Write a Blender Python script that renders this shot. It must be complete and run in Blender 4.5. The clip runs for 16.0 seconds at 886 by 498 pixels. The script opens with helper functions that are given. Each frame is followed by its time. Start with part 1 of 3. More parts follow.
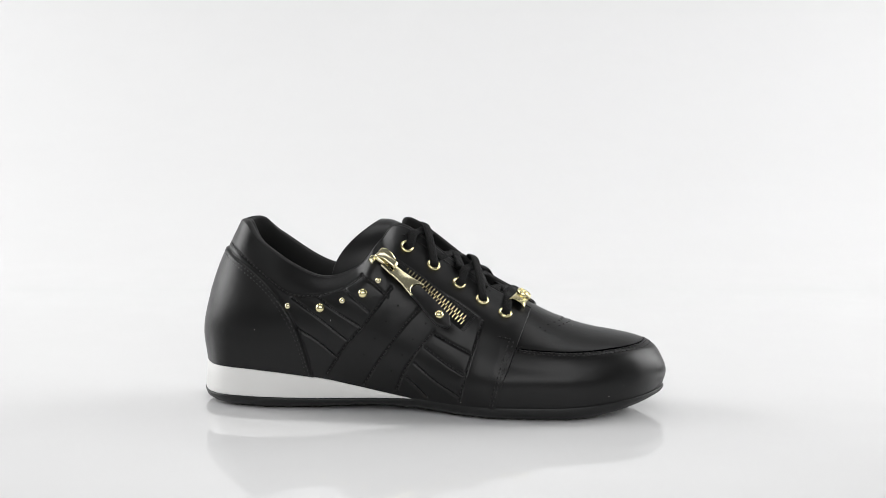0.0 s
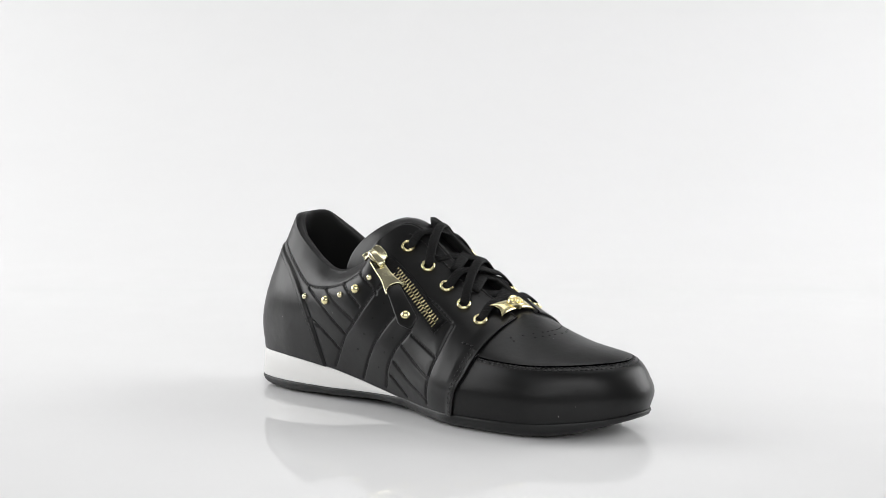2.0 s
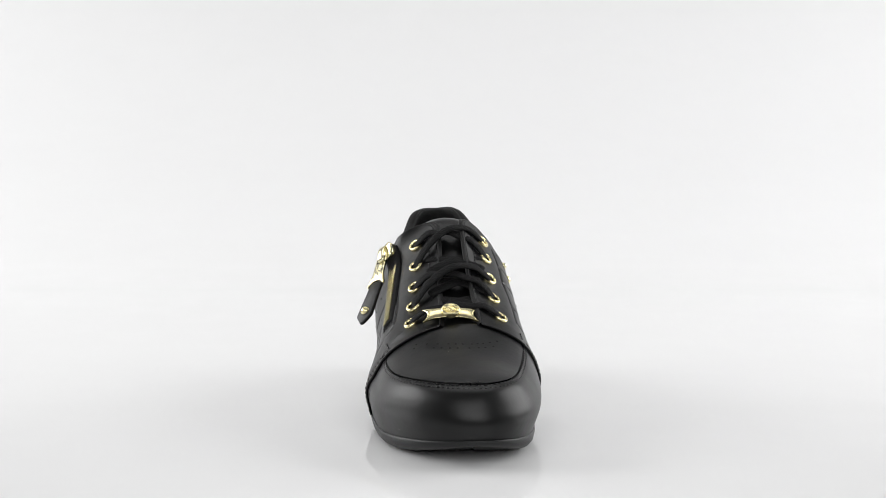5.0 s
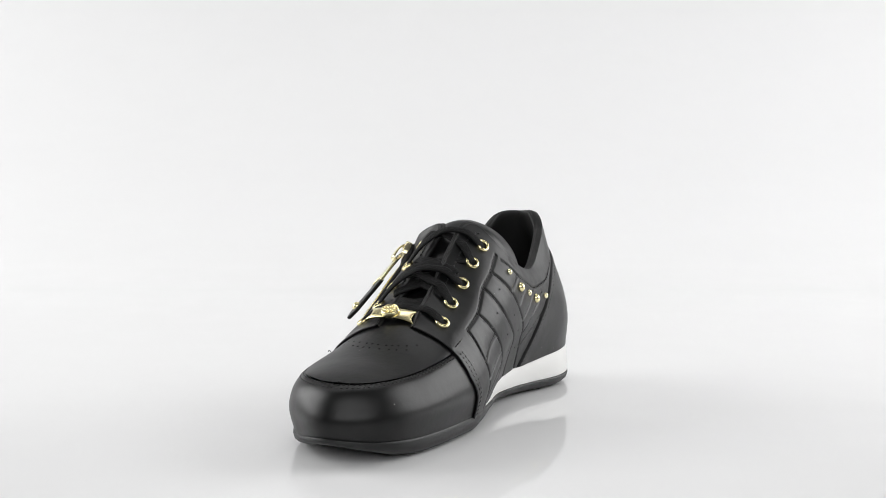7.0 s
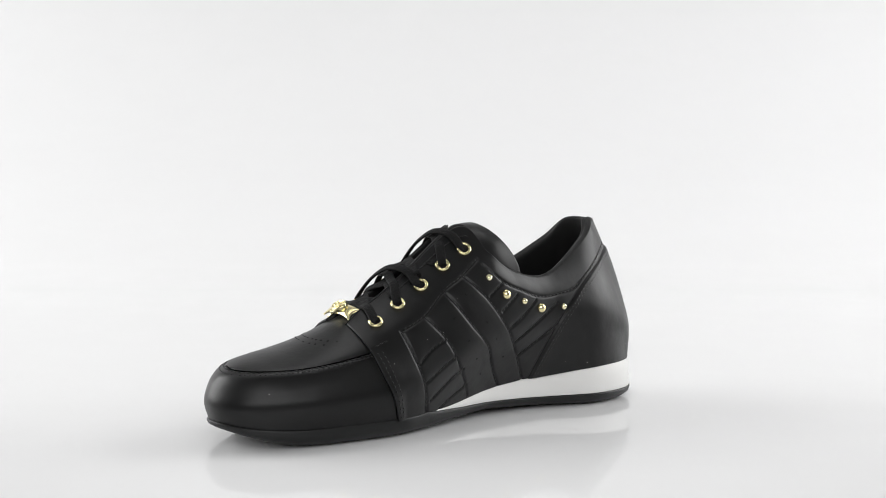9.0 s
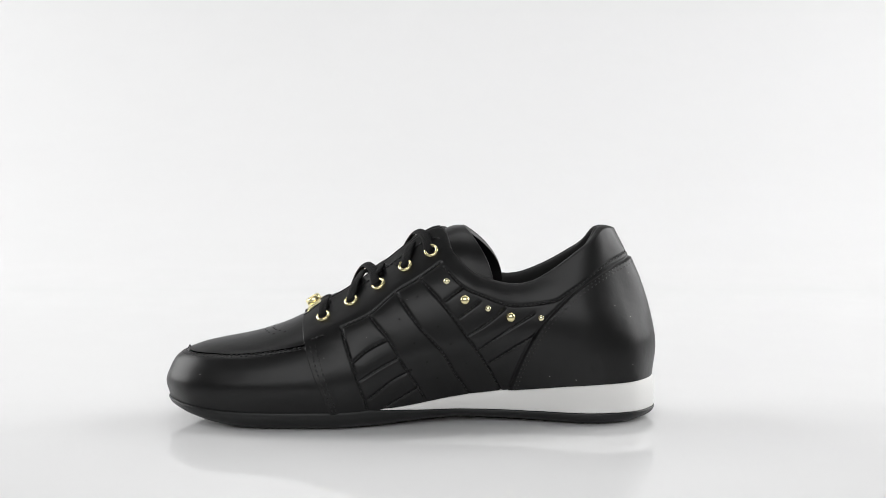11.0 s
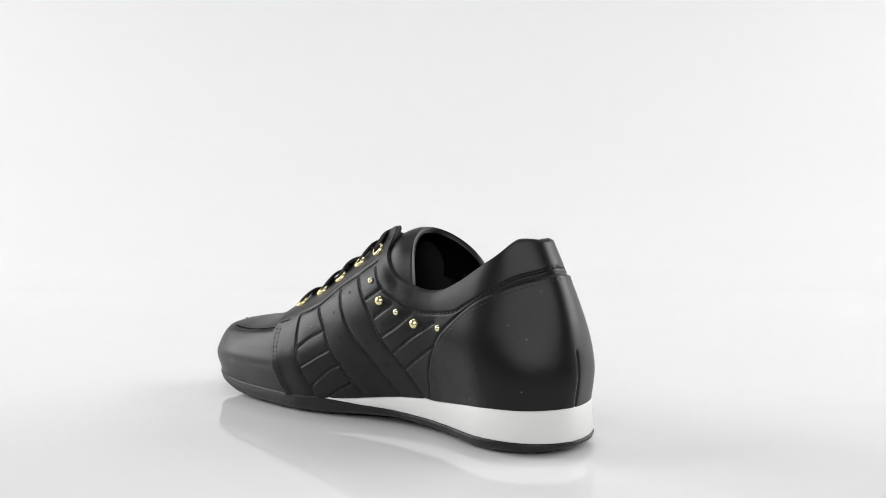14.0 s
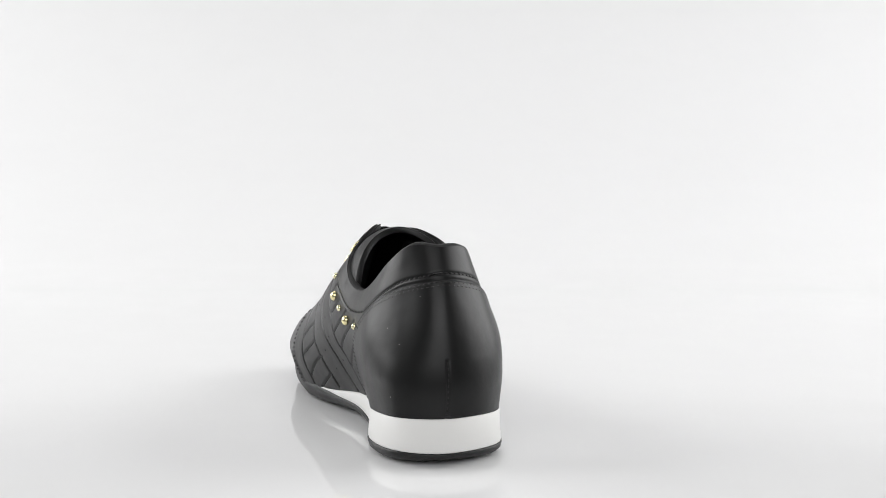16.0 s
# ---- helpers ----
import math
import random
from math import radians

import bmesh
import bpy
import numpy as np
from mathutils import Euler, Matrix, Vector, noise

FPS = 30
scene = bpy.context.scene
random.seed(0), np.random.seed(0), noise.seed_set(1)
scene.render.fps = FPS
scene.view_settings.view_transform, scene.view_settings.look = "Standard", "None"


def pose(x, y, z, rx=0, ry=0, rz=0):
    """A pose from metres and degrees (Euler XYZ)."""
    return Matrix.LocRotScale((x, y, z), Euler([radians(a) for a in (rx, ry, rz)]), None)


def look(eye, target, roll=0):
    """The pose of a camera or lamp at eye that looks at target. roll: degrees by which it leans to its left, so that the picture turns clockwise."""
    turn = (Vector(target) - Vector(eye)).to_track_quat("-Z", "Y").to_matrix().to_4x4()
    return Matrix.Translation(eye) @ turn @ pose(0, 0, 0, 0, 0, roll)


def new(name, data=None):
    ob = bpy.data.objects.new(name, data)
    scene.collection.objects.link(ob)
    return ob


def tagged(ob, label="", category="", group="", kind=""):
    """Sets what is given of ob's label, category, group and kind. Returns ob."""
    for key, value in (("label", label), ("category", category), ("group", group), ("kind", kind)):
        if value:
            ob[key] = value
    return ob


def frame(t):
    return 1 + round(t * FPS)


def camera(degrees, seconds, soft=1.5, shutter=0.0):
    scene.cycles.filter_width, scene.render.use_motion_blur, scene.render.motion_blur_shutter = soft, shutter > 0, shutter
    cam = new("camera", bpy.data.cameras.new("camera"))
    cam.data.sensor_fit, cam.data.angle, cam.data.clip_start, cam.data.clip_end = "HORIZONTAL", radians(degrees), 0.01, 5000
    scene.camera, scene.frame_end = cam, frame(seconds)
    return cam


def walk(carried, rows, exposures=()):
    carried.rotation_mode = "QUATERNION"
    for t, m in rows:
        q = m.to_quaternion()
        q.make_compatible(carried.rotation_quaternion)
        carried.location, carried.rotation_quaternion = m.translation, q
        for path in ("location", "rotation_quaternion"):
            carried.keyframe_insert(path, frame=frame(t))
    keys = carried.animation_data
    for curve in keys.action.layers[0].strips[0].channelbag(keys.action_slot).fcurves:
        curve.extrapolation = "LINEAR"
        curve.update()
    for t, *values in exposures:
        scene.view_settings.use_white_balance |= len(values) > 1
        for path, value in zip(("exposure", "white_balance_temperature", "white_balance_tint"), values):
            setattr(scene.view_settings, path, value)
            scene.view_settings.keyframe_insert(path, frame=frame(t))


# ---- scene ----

from mathutils.bvhtree import BVHTree
from mathutils.kdtree import KDTree

# ---- camera ----
cam = camera(33.6, 16.0, soft=0.8)
CAM_POSE = pose(0.01453, -0.85, 0.19037, 90 - 6.45, 0, 0)
walk(cam, [(0.0, CAM_POSE), (16.0, CAM_POSE)])

# ---- light: a photo studio with large soft boxes ----
world = bpy.data.worlds.new("studio")
world.use_nodes = True
world.node_tree.nodes["Background"].inputs["Color"].default_value = (1, 1, 1, 1)
world.node_tree.nodes["Background"].inputs["Strength"].default_value = 0.06
scene.world = world
scene.view_settings.exposure = 0.13


def softbox(name, eye, target, sx, sy, watts, colour=(1, 1, 1)):
    lamp = bpy.data.lights.new(name, "AREA")
    lamp.shape, lamp.size, lamp.size_y, lamp.energy, lamp.color = "RECTANGLE", sx, sy, watts, colour
    ob = new(name, lamp)
    ob.matrix_world = look(eye, target)
    return ob


softbox("softbox_top", (0, 0.6, 2.15), (0, 0.15, 0), 2.0, 0.8, 7)
softbox("softbox_left", (-1.75, 0.5, 0.82), (0, -0.1, 0.0), 1.6, 1.3, 29)
softbox("softbox_right", (1.75, 0.5, 0.82), (0, -0.1, 0.0), 1.6, 1.3, 29)
softbox("softbox_front", (0, -1.95, 1.1), (0, 0, 0.1), 2.4, 1.2, 22)
# unseen fill lamp, added to brighten the white sheet behind the shoe
softbox("backdrop_fill", (0, 0.75, 2.1), (0, 2.1, 0.7), 2.8, 0.5, 7)


# ---- materials ----
def material(name, base, rough, metal=0.0, spec=0.5, dust=0.0, bump=0.0, scale=400.0, spots=0.0, coat=0.0, ior=1.5, spot_scale=25.0, bump_dist=0.0004):
    m = bpy.data.materials.new(name)
    m.use_nodes = True
    nt = m.node_tree
    b = nt.nodes["Principled BSDF"]
    b.inputs["Roughness"].default_value = rough
    b.inputs["Metallic"].default_value = metal
    b.inputs["IOR"].default_value = ior
    b.inputs["Coat Weight"].default_value = coat
    b.inputs["Specular IOR Level"].default_value = spec
    tex = nt.nodes.new("ShaderNodeTexCoord")
    n1 = nt.nodes.new("ShaderNodeTexNoise")
    n1.inputs["Scale"].default_value = spot_scale
    n1.inputs["Detail"].default_value = 5
    nt.links.new(tex.outputs["Object"], n1.inputs["Vector"])
    mix = nt.nodes.new("ShaderNodeMixRGB")
    mix.inputs["Color1"].default_value = (*[c * (1 - spots) for c in base], 1)
    mix.inputs["Color2"].default_value = (*[min(1, c * (1 + spots)) for c in base], 1)
    nt.links.new(n1.outputs["Fac"], mix.inputs["Fac"])
    colour = mix.outputs["Color"]
    if dust:
        # sparse specks of dust: small dots in few cells
        cell = nt.nodes.new("ShaderNodeTexVoronoi")
        cell.inputs["Scale"].default_value = 130
        nt.links.new(tex.outputs["Object"], cell.inputs["Vector"])
        near_dot = nt.nodes.new("ShaderNodeMath")
        near_dot.operation = "LESS_THAN"
        near_dot.inputs[1].default_value = 0.035
        nt.links.new(cell.outputs["Distance"], near_dot.inputs[0])
        split = nt.nodes.new("ShaderNodeSeparateColor")
        nt.links.new(cell.outputs["Color"], split.inputs["Color"])
        few = nt.nodes.new("ShaderNodeMath")
        few.operation = "GREATER_THAN"
        few.inputs[1].default_value = 0.55
        nt.links.new(split.outputs["Red"], few.inputs[0])
        both = nt.nodes.new("ShaderNodeMath")
        both.operation = "MULTIPLY"
        nt.links.new(near_dot.outputs[0], both.inputs[0])
        nt.links.new(few.outputs[0], both.inputs[1])
        amount = nt.nodes.new("ShaderNodeMath")
        amount.operation = "MULTIPLY"
        amount.inputs[1].default_value = dust
        nt.links.new(both.outputs[0], amount.inputs[0])
        mix2 = nt.nodes.new("ShaderNodeMixRGB")
        mix2.inputs["Color2"].default_value = (0.55, 0.54, 0.52, 1)
        nt.links.new(colour, mix2.inputs["Color1"])
        nt.links.new(amount.outputs[0], mix2.inputs["Fac"])
        colour = mix2.outputs["Color"]
    nt.links.new(colour, b.inputs["Base Color"])
    ramp = nt.nodes.new("ShaderNodeMapRange")
    ramp.inputs["To Min"].default_value = max(0.02, rough - 0.06)
    ramp.inputs["To Max"].default_value = rough + 0.06
    nt.links.new(n1.outputs["Fac"], ramp.inputs["Value"])
    nt.links.new(ramp.outputs["Result"], b.inputs["Roughness"])
    if bump:
        n2 = nt.nodes.new("ShaderNodeTexVoronoi")
        n2.inputs["Scale"].default_value = scale
        nt.links.new(tex.outputs["Object"], n2.inputs["Vector"])
        bp = nt.nodes.new("ShaderNodeBump")
        bp.inputs["Strength"].default_value = bump
        bp.inputs["Distance"].default_value = bump_dist
        nt.links.new(n2.outputs["Distance"], bp.inputs["Height"])
        nt.links.new(bp.outputs["Normal"], b.inputs["Normal"])
    return m


def leather(name):
    """Smooth black calf: fine pores, a slightly uneven skin, patches of duller and shinier finish, a few specks of dust."""
    m = material(name, (0.0022, 0.0022, 0.0024), 0.38, spec=0.35, dust=0.6, spots=0.25, spot_scale=38)
    nt = m.node_tree
    b = nt.nodes["Principled BSDF"]
    tex = nt.nodes["Texture Coordinate"]
    normal = None
    for scale, strength, distance, detail in ((90.0, 0.25, 0.0006, 3.0), (420.0, 0.16, 0.0003, 2.0), (1900.0, 0.10, 0.0002, 2.0)):
        n = nt.nodes.new("ShaderNodeTexNoise")
        n.inputs["Scale"].default_value = scale
        n.inputs["Detail"].default_value = detail
        nt.links.new(tex.outputs["Object"], n.inputs["Vector"])
        bp = nt.nodes.new("ShaderNodeBump")
        bp.inputs["Strength"].default_value = strength
        bp.inputs["Distance"].default_value = distance
        nt.links.new(n.outputs["Fac"], bp.inputs["Height"])
        if normal:
            nt.links.new(normal, bp.inputs["Normal"])
        normal = bp.outputs["Normal"]
    nt.links.new(normal, b.inputs["Normal"])
    return m


LEATHER = leather("black_leather")
THREAD = material("black_thread", (0.002, 0.002, 0.002), 0.42, spec=0.5, spots=0.3)
LACE = material("black_lace_weave", (0.003, 0.003, 0.0032), 0.7, spec=0.2, bump=0.6, scale=1100, spots=0.3, bump_dist=0.0006)
GOLD = material("polished_gold", (0.88, 0.79, 0.45), 0.24, metal=1.0, spots=0.05, spot_scale=300)
PALE_GOLD = material("pale_gold", (0.86, 0.80, 0.54), 0.22, metal=1.0, spots=0.04, spot_scale=300)
# near-black colour for the shade inside perforations and eyelets
HOLE_SHADE = material("hole_shade", (0.003, 0.003, 0.003), 0.9, spots=0.1)
LINING = material("black_lining", (0.010, 0.010, 0.010), 0.55, spec=0.3, bump=0.2, scale=1800, spots=0.2)
RUBBER = material("black_rubber", (0.0065, 0.007, 0.0072), 0.45, spec=0.4, bump=0.1, scale=900, spots=0.15)
WHITE_FOAM = material("white_midsole", (0.78, 0.775, 0.76), 0.45, bump=0.05, scale=700, spots=0.02)
GLOSS_WHITE = material("white_acrylic", (0.80, 0.80, 0.803), 0.06, spots=0.01, ior=1.46)
WALL_PAINT = material("studio_wall_paint", (0.20, 0.20, 0.20), 0.8, spots=0.03, spot_scale=3)


# ---- helpers for meshes ----
def part(name, bm, mat, parent=None, label="", smooth=True):
    me = bpy.data.meshes.new(name)
    bm.to_mesh(me)
    bm.free()
    me.materials.append(mat)
    me.polygons.foreach_set("use_smooth", [smooth] * len(me.polygons))
    ob = new(name, me)
    ob.parent = parent
    if label:
        tagged(ob, label)
    return ob


def data_part(name, verts, faces, mat, parent=None, label="", smooth=True):
    me = bpy.data.meshes.new(name)
    me.from_pydata([tuple(map(float, v)) for v in verts], [], faces)
    me.update()
    me.materials.append(mat)
    me.polygons.foreach_set("use_smooth", [smooth] * len(me.polygons))
    ob = new(name, me)
    ob.parent = parent
    if label:
        tagged(ob, label)
    return ob


def grid_faces(nu, nv, closed=False, start=0, flip=False):
    out = []
    for i in range(nu if closed else nu - 1):
        for j in range(nv - 1):
            a, b = start + i * nv + j, start + ((i + 1) % nu) * nv + j
            f = (a, b, b + 1, a + 1)
            out.append(f[::-1] if flip else f)
    return out


# ---- the studio ----
def studio():
    """A shooting table: one white glossy sheet, flat and then curving up at the back, on a plain plinth in a dim room."""
    half, front, back, top, ground = 2.2, -2.4, 2.12, 2.3, -0.8
    bm = bmesh.new()
    arc = [(0.5 + 1.6 * math.sin(a), 1.6 - 1.6 * math.cos(a)) for a in np.linspace(0.0, math.pi / 2, 40)]
    prof = [(-0.40, -0.012), (-0.395, -0.004), (-0.385, 0.0), (0.0, 0.0)] + arc + [(2.1, 2.28)]
    rows = [[bm.verts.new((x, y, z)) for y, z in prof] for x in (-1.45, 1.45)]
    for j in range(len(prof) - 1):
        bm.faces.new((rows[0][j], rows[1][j], rows[1][j + 1], rows[0][j + 1]))
    sheet = part("backdrop", bm, GLOSS_WHITE)
    tagged(sheet, "glossy white acrylic sheet curving up from the table", "backdrop", kind="structure")
    pb = bmesh.new()
    bmesh.ops.create_cube(pb, size=1.0, matrix=Matrix.Translation((0, 0.06, (ground - 0.004) / 2)) @ Matrix.Diagonal((2.8, 0.88, -ground - 0.004, 1)))
    plinth = part("plinth", pb, WALL_PAINT, smooth=False)
    tagged(plinth, "plain grey painted plinth under the white sheet", "plinth", kind="structure")
    for name, corners in (("wall_left", [(-half, front, ground), (-half, back, ground), (-half, back, top), (-half, front, top)]),
                          ("wall_right", [(half, front, ground), (half, back, ground), (half, back, top), (half, front, top)]),
                          ("wall_back", [(-half, back, ground), (half, back, ground), (half, back, top), (-half, back, top)]),
                          ("wall_front", [(-half, front, ground), (half, front, ground), (half, front, top), (-half, front, top)]),
                          ("ceiling", [(-half, front, top), (half, front, top), (half, back, top), (-half, back, top)]),
                          ("floor", [(-half, front, ground), (half, front, ground), (half, back, ground), (-half, back, ground)])):
        wb = bmesh.new()
        wb.faces.new([wb.verts.new(c) for c in corners])
        screen = part(name, wb, WALL_PAINT, smooth=False)
        kind_of = name.split("_")[0]
        tagged(screen, "plain dark grey painted studio " + kind_of, kind_of, kind="structure")


studio()

# ---- the shoe: guide curves in millimetres, heel to toe along x, zip side at negative y ----
# quarters: from the vamp seam on the zip side, round the heel, to the vamp seam on the inner side
Q_FEATHER = [(49, -49.5, 7.3), (32, -45.5, 7.2), (5, -38, 8.5), (-18, -35.3, 12.3), (-37, -35, 16), (-60, -36, 20), (-95, -36, 23), (-122, -27, 24), (-134, 2, 24.5),
             (-122, 24, 24), (-95, 31, 23), (-60, 23, 20), (-39, 21.5, 18.4), (-18, 23, 16.2), (5, 29, 13), (32, 36, 10.5), (50, 39, 10)]
Q_LOWER = [(54, -52.5, 24), (34, -50, 24), (5, -44, 27), (-18, -41.7, 31), (-38, -40.5, 34.5), (-60, -40, 38), (-95, -39, 42), (-123.5, -27.5, 42), (-136, 1.5, 42),
           (-122.6, 24, 43), (-95, 34.4, 43), (-60, 29.8, 40), (-38, 29.5, 37.7), (-18, 31, 35), (5, 36, 32), (33, 41.6, 28), (56, 44.4, 25)]
Q_WAIST = [(58.5, -46, 37), (36, -44, 43), (5, -43, 46), (-18, -44, 49), (-37, -43.7, 52), (-60, -42, 55), (-94, -38.5, 60), (-120.5, -26, 60), (-132.8, 1.5, 60),
           (-118.8, 21.2, 60), (-94, 33.6, 60), (-60, 33.4, 56), (-38, 35, 54), (-18, 36.4, 51.5), (5, 38.5, 49), (34, 39.6, 44), (61, 42.2, 37.5)]
Q_UPPER = [(63, -33, 51), (38, -33, 60), (-2, -34, 77.5), (-19, -40.5, 77), (-35, -43, 70), (-58, -39.5, 69), (-90, -32.5, 78), (-113, -22, 84), (-125, 1, 84),
           (-111, 17, 84), (-90, 28, 79), (-58, 31.3, 71), (-36, 33.5, 73), (-18, 33.5, 78.5), (0, 31, 78), (38, 31, 61), (65, 29.5, 52.5)]
Q_EDGE = [(66, -13, 60.5), (36, -11.5, 75.0), (-9, -11, 106.4), (-20.5, -30.3, 99.6), (-34, -32, 84), (-58, -31, 78.5), (-91, -24.5, 95.6), (-104.6, -16.8, 107.4), (-112.3, -0.8, 108.8),
          (-103.8, 12.8, 108.8), (-91, 21.4, 99), (-60, 27.2, 80), (-34, 29, 83.5), (-19, 24.5, 95.5), (-8, 8, 109.3), (36, 8.5, 78.2), (66, 11, 61.5)]
# vamp: the toe wall up to the apron seam
V_FEATHER = [(38, -46, 7.2), (50, -48.5, 7.3), (95, -43.4, 8), (127.2, -24.5, 11), (141.6, 0.5, 14), (129.3, 23, 12), (100, 34, 10), (52, 38.2, 10), (38, 35.5, 10.3)]
V_LOWER = [(40, -48.5, 22), (55, -51, 22), (97, -45.6, 21), (129.4, -26.5, 22), (143.8, 0.5, 23), (132, 24.8, 23), (102, 37.6, 23), (57, 43, 24.5), (40, 40.5, 26)]
V_WAIST = [(44, -43, 34), (59, -46.5, 32), (96, -44, 29), (127.4, -27, 31), (141.2, 0.5, 31), (129.2, 24, 31), (100, 35.6, 32), (60, 40.5, 36), (44, 38, 40)]
V_UPPER = [(46, -40, 42), (62, -43.5, 37.5), (94, -41.4, 35.5), (124, -25.8, 37), (137, 1, 37.5), (125.4, 21.6, 38), (97, 31.4, 39.5), (62, 36.6, 44), (46, 33.5, 49)]
V_EDGE = [(46, -37, 45), (62, -41, 41), (93, -37.8, 39.5), (119.6, -22.5, 40.8), (130.5, 1, 41.2), (121.2, 18.6, 41.4), (95, 27.4, 42.3), (63, 33, 48), (46, 30, 54)]
CENTRE = 0.020  # the shoe's long axis lies this far from the turning axis


def spline(points, n, scale=0.001):
    """A smooth open curve through the points, n samples."""
    p = np.array(points, float) * scale
    p = np.vstack([2 * p[0] - p[1], p, 2 * p[-1] - p[-2]])
    k = len(p) - 3
    s = np.linspace(0, k, n)
    i = np.minimum(s.astype(int), k - 1)
    t = (s - i)[:, None]
    a, b, c, d = (p[i + o] for o in (0, 1, 2, 3))
    return 0.5 * (2 * b + (c - a) * t + (2 * a - 5 * b + 4 * c - d) * t ** 2 + (3 * b - a - 3 * c + d) * t ** 3)


def loft(rings, nu, nv):
    curves = np.stack([spline(r, nu) for r in rings])
    return np.stack([spline(curves[:, i], nv, 1.0) for i in range(nu)])


def unit(v):
    v = np.asarray(v, float)
    return v / max(np.linalg.norm(v), 1e-12)


def smooth_step(x):
    x = np.clip(x, 0, 1)
    return x * x * (3 - 2 * x)


NUQ, NVQ, NUV, NVV = 1240, 200, 300, 50
QUARTER = loft((Q_FEATHER, Q_LOWER, Q_WAIST, Q_UPPER, Q_EDGE), NUQ, NVQ)
VAMP = loft((V_FEATHER, V_LOWER, V_WAIST, V_UPPER, V_EDGE), NUV, NVV)


def apron_grid(ny=61):
    """The crowned panel between the two sides of the apron seam."""
    e = VAMP[:, -1]
    mid = NUV // 2
    out = []
    crown = spline([(44, 68), (54, 65), (64, 60.5), (75, 55.4), (86, 51.4), (98, 48.4), (111, 46.2), (122, 44.0), (132, 41.2)], 300, 1.0)
    for i in range(mid):
        l, r = e[i], e[NUV - 1 - i]
        xm = (l[0] + r[0]) / 2 * 1000
        zc = np.interp(xm, crown[:, 0], crown[:, 1]) / 1000
        h = max(zc - (l[2] + r[2]) / 2, 0)
        w = np.linspace(0, 1, ny)[:, None]
        q = l * (1 - w) + r * w
        q[:, 2] += h * np.sin(np.pi * w[:, 0]) ** 0.8
        out.append(q)
    return np.stack(out)


APRON = apron_grid()


def tree_of(grid):
    nu, nv = grid.shape[:2]
    return BVHTree.FromPolygons([tuple(v) for v in grid.reshape(-1, 3)], grid_faces(nu, nv))


V_TREE, A_TREE = tree_of(VAMP), tree_of(APRON)


def lay_down(grid, reach=30):
    """Lets the free front edges of the quarters lie on the vamp and apron."""
    for i in [*range(reach), *range(NUQ - reach, NUQ)]:
        w = 1 - smooth_step(min(i, NUQ - 1 - i) / reach)
        for j in range(NVQ):
            p = Vector(grid[i, j])
            a, b = V_TREE.find_nearest(p), A_TREE.find_nearest(p)
            hit = a if a[3] < b[3] else b
            if hit[3] < 0.006 and p.x > 0.042:
                n = outward(np.array(hit[0]), hit[1])
                grid[i, j] = grid[i, j] * (1 - w) + (np.array(hit[0]) + n * 0.0014) * w


def outward(p, n):
    n = np.array(n)
    c = np.array([np.clip(p[0], -0.095, 0.1), 0.0, p[2] - 0.006 if p[0] < -0.045 else 0.035])
    return n if np.dot(n, p - c) > 0 else -n


lay_down(QUARTER)
Q_TREE = BASE_TREE = tree_of(QUARTER)


def on_side(x, z, side, tree=None):
    """The point and outward normal of the quarter (or another surface) at x, z (mm), seen from that side (-1 zip, 1 inner)."""
    tree = tree or Q_TREE
    hit, n, _, _ = tree.ray_cast(Vector((x / 1000, side * 0.2, z / 1000)), Vector((0, -side, 0)))
    if hit is None or hit.y * side < -0.02:
        hit, n, _, _ = tree.find_nearest(Vector((x / 1000, side * 0.03, z / 1000)))
    p = np.array(hit)
    return p, outward(p, n)


def near(x, y, z, tree=None):
    hit, n, _, _ = (tree or Q_TREE).find_nearest(Vector((x / 1000, y / 1000, z / 1000)))
    p = np.array(hit)
    return p, outward(p, n)


def seam_on_side(points, side, step=0.0006, tree=None):
    """Points and normals along a seam drawn as a curve of (x, z) on one side."""
    c = spline([(x, z) for x, z in points], 60, 1.0)
    length = np.sum(np.linalg.norm(np.diff(c, axis=0), axis=1))
    c = spline([(x, z) for x, z in points], max(8, int(length / (step * 1000))), 1.0)
    hits = [on_side(x, z, side, tree) for x, z in c]
    return np.array([h[0] for h in hits]), np.array([h[1] for h in hits])


# seams of each side as (x, z) curves
ZIP_QUILT = [[(-71, 67), (-56, 57), (-38, 43)], [(-68, 49), (-56, 42), (-44, 32)], [(-55, 68), (-42, 59), (-29, 51)], [(-40, 73), (-31, 66), (-25, 61)],
             [(-30, 81), (-22, 76), (-14, 69)], [(-12, 74), (-22, 60), (-29, 51), (-39, 40), (-51, 22)], [(5, 63), (-3, 54), (-9, 46), (-19, 32), (-29, 17)],
             [(13, 50), (3, 38), (-4, 27), (-10, 14)], [(40, 55), (37, 43), (33, 29), (28, 11)], [(14, 48), (24, 43), (35, 38)], [(8, 41), (21, 32), (32, 26)],
             [(2, 31), (14, 21), (28, 13)], [(-3, 22), (8, 11)]]
